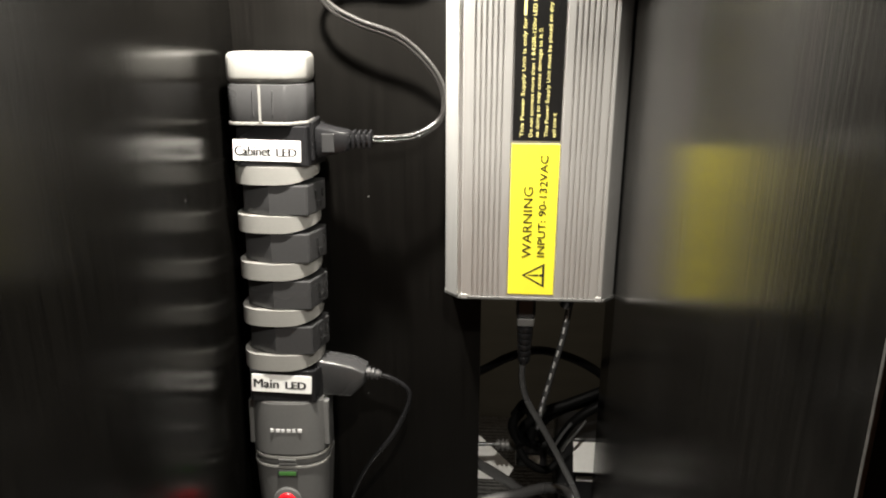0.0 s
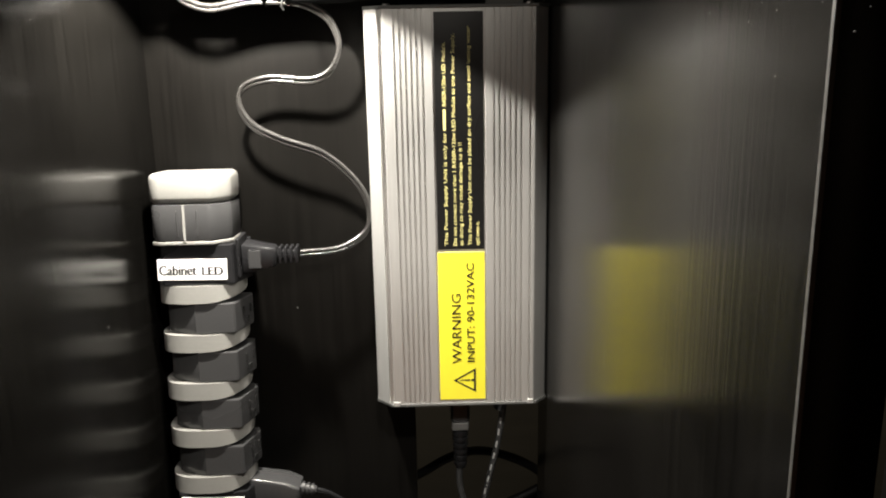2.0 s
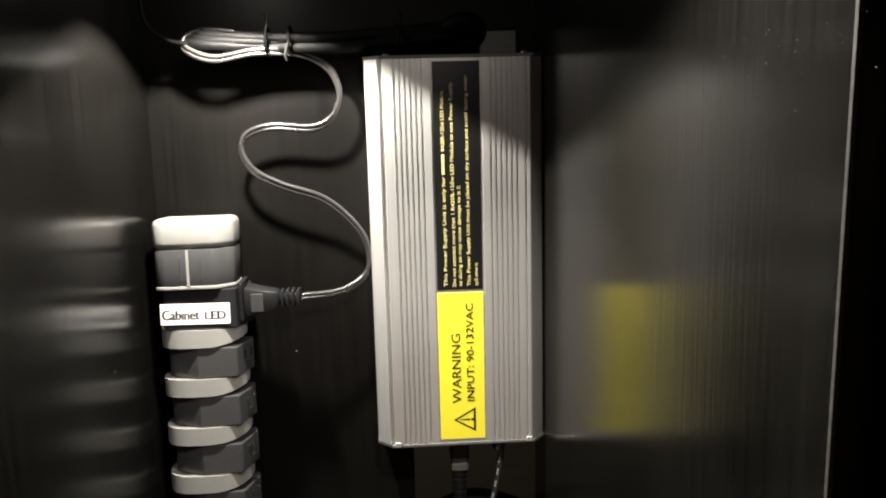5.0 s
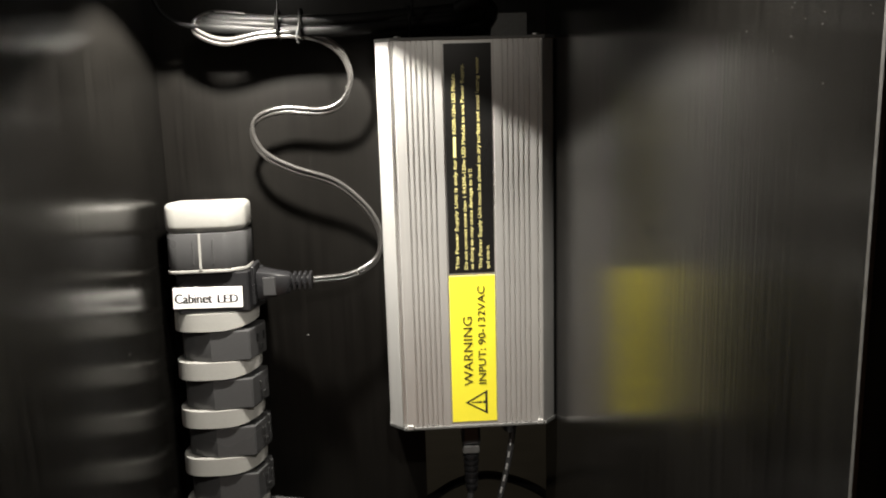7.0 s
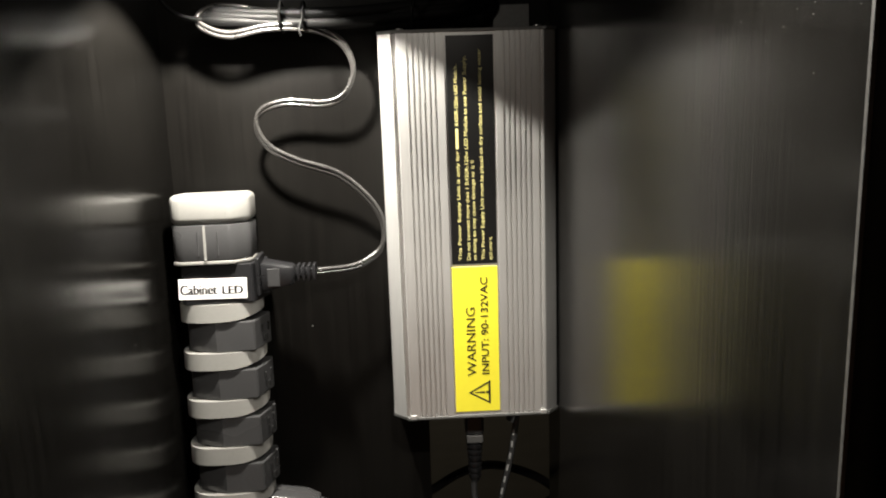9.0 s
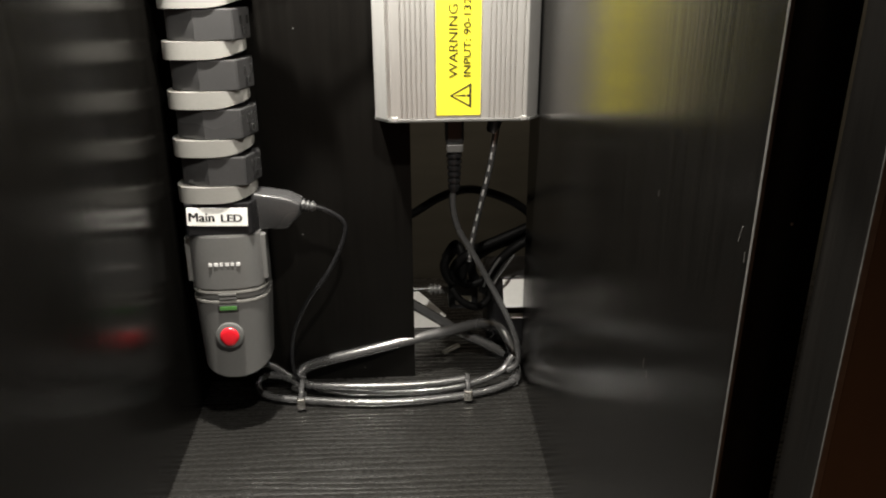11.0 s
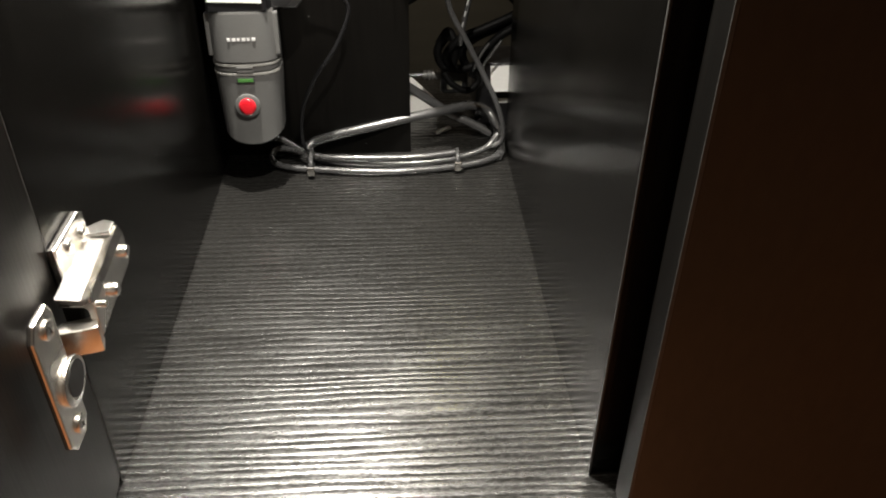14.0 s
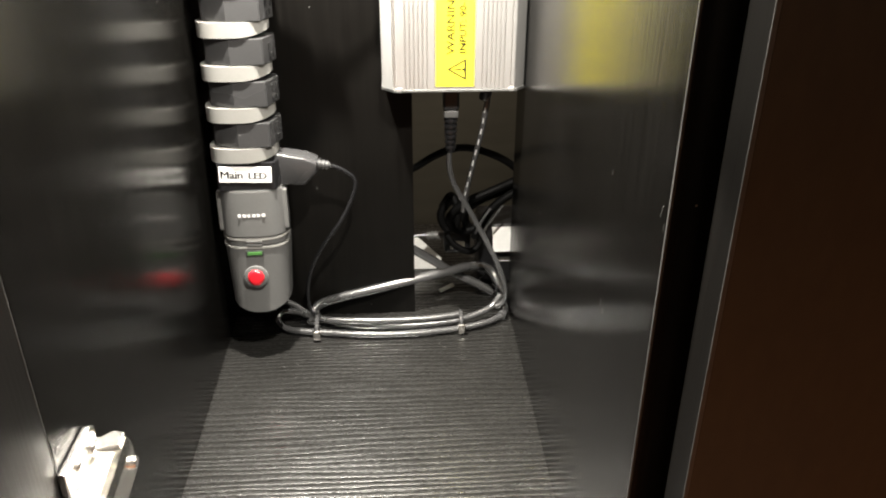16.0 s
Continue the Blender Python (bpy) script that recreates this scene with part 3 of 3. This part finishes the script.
bundle = thing("cable_bundle", "tied black cable bundle lying on top of the power supply", "cable bundle")
for k in range(6):
    a, b = random.uniform(-0.003, 0.003), random.uniform(-0.004, 0.004)
    z0 = 0.4835 + 0.0028 * (k % 3)
    y0 = 0.503 + 0.006 * (k // 3)
    part("strand", tube([(-0.148 + 0.004 * (k % 3), y0, z0 + 0.003), (-0.135, y0 + a, z0 + 0.001), (-0.100, y0, z0 - 0.001), (-0.062, y0 + b, z0 - 0.0015),
                         (-0.025, y0, z0 + 0.001), (0.006, y0 + a, z0 + 0.003), (0.022, y0 + 0.004, z0 + 0.006)], 0.0036, seg=14, steps=6), SHADEDBLACK, bundle, smooth=True)
part("coil_end", tube([(0.004, 0.505, 0.489), (0.020, 0.500, 0.497), (0.031, 0.506, 0.492), (0.026, 0.516, 0.484), (0.008, 0.514, 0.484)], 0.0045, steps=8), SHADEDBLACK, bundle, smooth=True)
part("tail", tube([(-0.118, 0.506, 0.490), (-0.150, 0.500, 0.486), (-0.168, 0.500, 0.494), (-0.174, 0.503, 0.512), (-0.172, 0.508, 0.545)], 0.0015), SHADEDBLACK, bundle, smooth=True)
for x, s in ((-0.1000, 1), (-0.0860, -1), (-0.0195, 1)):
    q = [(x, 0.507 + 0.0115 * math.cos(a), 0.4862 + 0.0088 * math.sin(a)) for a in (k * math.pi / 5 for k in range(11))]
    tie = tube(q, 0.0009, seg=6, steps=4)
    tube([(x, 0.4955, 0.486), (x + 0.002 * s, 0.493, 0.478 if s < 0 else 0.497), (x + 0.001 * s, 0.4925, 0.474 if s < 0 else 0.502)], 0.0007, seg=6, steps=4, bm=tie)
    part("twist_tie", tie, SHADEDBLACK, bundle, smooth=True)

mc = thing("main_light_cord", "dark grey angled plug with thin cord hanging to the floor", "cord")
pl = prism([(-0.1285, 0.1505), (-0.1050, 0.1505), (-0.0950, 0.1610), (-0.0950, 0.1690), (-0.1040, 0.1735), (-0.1285, 0.1775)], 0, 0.019, 0.0022, 3)
bmesh.ops.transform(pl, matrix=Matrix.Translation((0, 0.503, 0)) @ Matrix.Rotation(radians(90), 4, "X"), verts=pl.verts)
mplug = part("plug", pl, DARKGREY, mc, smooth=True)
bm = turned(ribbed(0.0034, 0.0024, 0.0110, 0.0013, 3, 0.0018), pose(-0.0960, 0.493, 0.1655, 0, 100, 0))
part("strain_relief", bm, DARKGREY, mplug, smooth=True)
part("cord", tube([(-0.0875, 0.493, 0.1640), (-0.0780, 0.495, 0.1600), (-0.0675, 0.497, 0.1508), (-0.0672, 0.497, 0.1383), (-0.0788, 0.498, 0.1128), (-0.0969, 0.500, 0.0867), (-0.1094, 0.502, 0.0595),
                   (-0.1130, 0.504, 0.0350), (-0.1110, 0.506, 0.0180), (-0.1020, 0.507, 0.0080), (-0.088, 0.506, 0.0060)], 0.0017), BLACKP, mc, smooth=True)

fb = thing("floor_cable_loop", "tied loop of shiny black power cable on the cabinet floor", "cable bundle", pose(0, 0.007, 0.001))
R = 0.0029
part("strand", tube([(-0.149, 0.490, 0.046), (-0.147, 0.495, 0.030), (-0.143, 0.512, 0.021), (-0.132, 0.514, 0.018), (-0.112, 0.505, 0.010), (-0.085, 0.497, 0.0050), (-0.045, 0.493, 0.0040),
                     (-0.005, 0.493, 0.0045), (0.025, 0.497, 0.0065), (0.050, 0.508, 0.010), (0.0610, 0.515, 0.020)], R), CORD, fb, smooth=True)
part("strand", tube([(0.0640, 0.506, 0.0035), (0.040, 0.492, 0.0032), (0.000, 0.4830, 0.0030), (-0.050, 0.4800, 0.0030), (-0.100, 0.4860, 0.0030), (-0.130, 0.4910, 0.0040), (-0.1420, 0.5000, 0.0075),
                     (-0.1380, 0.5090, 0.012), (-0.1230, 0.5070, 0.0120), (-0.103, 0.4985, 0.0095), (-0.060, 0.4930, 0.0095), (-0.010, 0.4935, 0.0100), (0.022, 0.4970, 0.0115)], R), CORD, fb, smooth=True)
part("thick_cable", tube([(-0.112, 0.498, 0.0060), (-0.108, 0.515, 0.0130), (-0.090, 0.5180, 0.0190), (-0.060, 0.5205, 0.0250), (-0.020, 0.5260, 0.0320), (0.010, 0.535, 0.0340), (0.038, 0.550, 0.0320),
                          (0.056, 0.556, 0.0230), (0.064, 0.540, 0.0100), (0.0645, 0.515, 0.0040), (0.0600, 0.503, 0.0035)], 0.0043), CORD, fb, smooth=True)
for x, y0, y1, z1, t in ((-0.1060, 0.4780, 0.5070, 0.0150, 10), (0.0225, 0.4820, 0.5020, 0.0150, -4)):
    q = [(x, (y0 + y1) / 2 + (y1 - y0) / 2 * math.cos(a), 0.0080 + 0.0078 * math.sin(a)) for a in (k * math.pi / 5 for k in range(11))]
    clip = part("cable_tie", tube(q, 0.0019, seg=8, steps=4), CORD, fb, smooth=True)
    part("tie_head", box(x - 0.0034, x + 0.0034, y0 - 0.0026, y0 + 0.0022, 0.0020, 0.0105, 0.0010), CHROME, clip, at=None)

ac = thing("supply_cord", "black mains cord curving down from the power supply", "cord")
part("cord", tube([(0.0130, 0.513, 0.172), (0.0120, 0.514, 0.155), (0.0165, 0.516, 0.135), (0.0290, 0.517, 0.112), (0.0440, 0.516, 0.083), (0.0560, 0.514, 0.058), (0.0635, 0.514, 0.035),
                   (0.0640, 0.516, 0.018), (0.0560, 0.516, 0.0115)], 0.0023), CORD, ac, smooth=True)
dc = thing("output_cord", "thin black cord with dashed white print", "cord")
path = [(0.0430, 0.513, 0.213), (0.0395, 0.516, 0.185), (0.0340, 0.522, 0.155), (0.0285, 0.530, 0.123), (0.0260, 0.537, 0.100)]
part("cord", tube(path, 0.0023), CORD, dc, smooth=True)
line = smooth_line(path, 12)
for k in range(4, 44, 4):
    part("print_dash", tube([line[k] + Vector((-0.0008, -0.0017, 0)), line[k + 2] + Vector((-0.0008, -0.0017, 0))], 0.0008, seg=6, steps=1), WHITEPRINT, dc)

# ---------------------------------------------------------------- behind the cut-out
hc = thing("hidden_cable_coil", "tangle of coiled black cables behind the cut-out", "cable bundle")
part("cable", tube([(-0.070, 0.590, 0.092), (-0.018, 0.582, 0.123), (0.004, 0.578, 0.138), (0.026, 0.575, 0.146), (0.048, 0.575, 0.142), (0.071, 0.577, 0.130), (0.092, 0.585, 0.108)], 0.0034), SHADEDBLACK, hc, smooth=True)
coils = (((0.0175, 0.576, 0.094), (0.0085, 0.574, 0.080), (0.0140, 0.572, 0.066), (0.0225, 0.570, 0.070), (0.0240, 0.572, 0.086), (0.0185, 0.578, 0.097), (0.0100, 0.580, 0.084)),
         ((0.096, 0.582, 0.118), (0.072, 0.574, 0.110), (0.050, 0.570, 0.102), (0.030, 0.568, 0.094), (0.016, 0.568, 0.078), (0.026, 0.570, 0.064), (0.044, 0.572, 0.066)),
         ((0.094, 0.590, 0.110), (0.070, 0.580, 0.101), (0.046, 0.576, 0.093), (0.032, 0.574, 0.082), (0.034, 0.573, 0.068), (0.044, 0.575, 0.060)),
         ((0.098, 0.578, 0.108), (0.076, 0.570, 0.102), (0.058, 0.567, 0.090), (0.046, 0.566, 0.072), (0.040, 0.566, 0.058)),
         ((0.014, 0.566, 0.062), (0.022, 0.562, 0.052), (0.036, 0.562, 0.046), (0.046, 0.566, 0.054), (0.040, 0.568, 0.066)))
for k, q in enumerate(coils):
    part("coil", tube(q, 0.0040 if k < 4 else 0.0032, steps=7), SHADEDBLACK, hc, smooth=True)
for q in (((0.0405, 0.560, 0.066), (0.0425, 0.556, 0.0745), (0.0470, 0.554, 0.0850), (0.0535, 0.556, 0.0935)), ((0.0480, 0.560, 0.066), (0.0505, 0.556, 0.0750), (0.0570, 0.555, 0.0850), (0.0650, 0.558, 0.0950))):
    part("bent_lead", tube(q, 0.0011), CORD, hc, smooth=True)
part("cable", tube([(-0.020, 0.560, 0.052), (0.002, 0.562, 0.036), (0.020, 0.560, 0.024), (0.042, 0.556, 0.014), (0.058, 0.552, 0.006)], 0.0042), CORD, hc, smooth=True)
hp = thing("hidden_plug", "grey ribbed plug on a thin lead behind the cut-out", "plug")
part("lead", tube([(-0.060, 0.590, 0.046), (-0.016, 0.590, 0.050), (0.002, 0.590, 0.050)], 0.0017), CORD, hp, smooth=True)
bm = turned(ribbed(0.0030, 0.0038, 0.0170, 0.0016, 4, 0.0022), pose(-0.005, 0.590, 0.050, 0, 90, 0))
part("strain_relief", bm, MIDGREY, hp, smooth=True)
part("plug_body", box(0.012, 0.038, 0.580, 0.600, 0.034, 0.058, 0.004, 3), BLACKP, hp, smooth=True)
part("plug_plate", box(0.018, 0.032, 0.5785, 0.5802, 0.040, 0.048, 0.001), CREAM, hp, "cream plate")
ad = thing("power_adapter", "black power adapter with white paper labels", "power adapter")
body = part("body", box(0.046, 0.104, 0.5795, 0.625, 0.0008, 0.0655, 0.003, 3), BLACKP, ad, smooth=True)
part("paper_label", box(0, 0.0330, -0.0006, 0.0006, 0, 0.0240, 0.0001, 1), PAPER, body, "white paper label", at=pose(0.0585, 0.5670, 0.0420, -28, 0, 0))
part("paper_label", box(0.0625, 0.0900, 0.5782, 0.5794, 0.0255, 0.0300, 0.0001, 1), PAPER, body, "white paper label")
for k in range(3):
    part("print_bar", box(0.0460 + 0.004 * k, 0.0468 + 0.004 * k, 0.5785, 0.5797, 0.0140, 0.0220), ALUDARK, body)
pp = thing("paper_strip", "folded white paper strip on the floor behind the cut-out", "paper")
bm = prism([(-0.034, 0.0006), (0.006, 0.0006), (0.012, 0.012), (-0.018, 0.040), (-0.034, 0.050)], 0, 0.0006)
bmesh.ops.transform(bm, matrix=Matrix.Translation((0, 0.612, 0)) @ Matrix.Rotation(radians(80), 4, "X"), verts=bm.verts)
part("sheet", bm, PAPER, pp)
part("fold", prism([(0.006, 0.566), (0.008, 0.563), (0.022, 0.574), (0.020, 0.577)], 0.0006, 0.0030), PAPER, pp)


# ---------------------------------------------------------------- hinge of the open door
def placed(name, bm, mat, parent, at, smooth=False):
    """A part whose mesh is moved to its place, for parts of parts."""
    bmesh.ops.transform(bm, matrix=at, verts=bm.verts)
    return part(name, bm, mat, parent, smooth=smooth)


def hinge():
    turn = Matrix.Rotation(radians(90), 4, "Y")
    lay = lambda x0, y, z, a=0: Matrix.Translation((x0, y, z)) @ turn @ Matrix.Rotation(radians(a), 4, "Z")
    # channel-shaped arm, with a flange along its inner side
    arm = prism([(-0.1795, 0.0205), (-0.1795, 0.0185), (-0.1685, 0.0170), (-0.1660, 0.0145), (-0.1660, 0.0), (-0.1632, 0.0), (-0.1632, 0.0165), (-0.1650, 0.0205), (-0.1690, 0.0190)], 0, 0.058, 0.0005)
    bmesh.ops.transform(arm, matrix=Matrix.Translation((-0.0018, 0.2000, 0.1195)) @ Matrix.Rotation(radians(90), 4, "X"), verts=arm.verts)
    for v in arm.verts:  # it steps away from the panel towards the door
        if v.co.y < 0.165:
            v.co.x += 0.0035
    h = part("hinge", arm, CHROME, opened, "nickel-plated concealed hinge", at=opened.matrix_basis.inverted())
    bed = placed("mounting_plate", prism([(-0.013, -0.0210), (0.010, -0.0210), (0.013, -0.0160), (0.013, 0.0140), (-0.010, 0.0160), (-0.013, 0.0110)], 0, 0.0042, 0.0010), CHROME, h, lay(-0.1828, 0.1785, 0.1415))
    part("screw", cylinder(0.0046, 0.0036, 0.0024, lay(-0.1788, 0.1870, 0.1440), 18, 0.0006), CHROME, bed, smooth=True)
    part("screw", cylinder(0.0040, 0.0032, 0.0020, lay(-0.1788, 0.1705, 0.1480), 18, 0.0006), CHROME, bed, smooth=True)
    placed("tab", prism([(-0.0190, 0.1960), (-0.0120, 0.2030), (-0.0060, 0.2010), (-0.0060, 0.1920), (-0.0150, 0.1900)], 0, 0.0022, 0.0006), CHROME, bed, Matrix.Translation((-0.1620, 0, 0.1392)))
    for y, z in ((0.1925, 0.1295), (0.1663, 0.1265)):
        x = -0.1650 if y > 0.18 else -0.1630
        head = part("screw", cylinder(0.0036, 0.0031, 0.0034, lay(x, y, z), 16, 0.0008), CHROME, h, smooth=True)
        placed("screw_slot", box(-0.0003, 0.0003, -0.0026, 0.0026, 0, 0.0003), INK, head, lay(x + 0.0033, y, z, 35))
    part("slot", box(-0.1652, -0.1644, 0.1735, 0.1835, 0.1245, 0.1315, 0.0002), INK, h)
    part("pivot_pin", cylinder(0.0016, 0.0016, 0.0200, lay(-0.1775, 0.1450, 0.1350), 12, 0.0003), CHROME, h, smooth=True)
    link = box(-0.1800, -0.1600, 0.1345, 0.1430, 0.1145, 0.1285, 0.0010, 2)
    bmesh.ops.rotate(link, cent=(-0.1690, 0.1345, 0.1246), matrix=Matrix.Rotation(radians(16), 3, "Z"), verts=link.verts)
    part("link", link, CHROME, h, smooth=True)
    part("spring_block", box(-0.1790, -0.1700, 0.1480, 0.1570, 0.1210, 0.1372, 0.0012), INK, h)
    plate = [(0.0075, 0.0335), (0.0105, 0.0280), (0.0105, -0.0285), (0.0055, -0.0345), (-0.0055, -0.0345), (-0.0105, -0.0285), (-0.0105, 0.0280), (-0.0060, 0.0335)]
    flange = placed("door_plate", prism(plate, 0, 0.0030, 0.0010), CHROME, h, lay(-0.1692, 0.1065, 0.1265, 90))
    for z in (0.1520, 0.1010):
        head = part("screw", cylinder(0.0046, 0.0040, 0.0016, lay(-0.1663, 0.1080, z), 18, 0.0006), CHROME, flange, smooth=True)
        for a in (20, 110):
            placed("screw_slot", box(-0.0004, 0.0004, -0.0024, 0.0024, 0, 0.0002), INK, head, lay(-0.1648, 0.1080, z, a))
    rim = prism([(0.0105 * math.cos(k * math.pi / 12), 0.0115 * math.sin(k * math.pi / 12)) for k in range(24)], 0, 0.0026, 0.0010)
    placed("cup_rim", rim, CHROME, flange, lay(-0.1668, 0.1130, 0.1205), True)
    part("cup", cylinder(0.0080, 0.0080, 0.0008, lay(-0.1646, 0.1135, 0.1215), 24), INK, flange)


hinge()
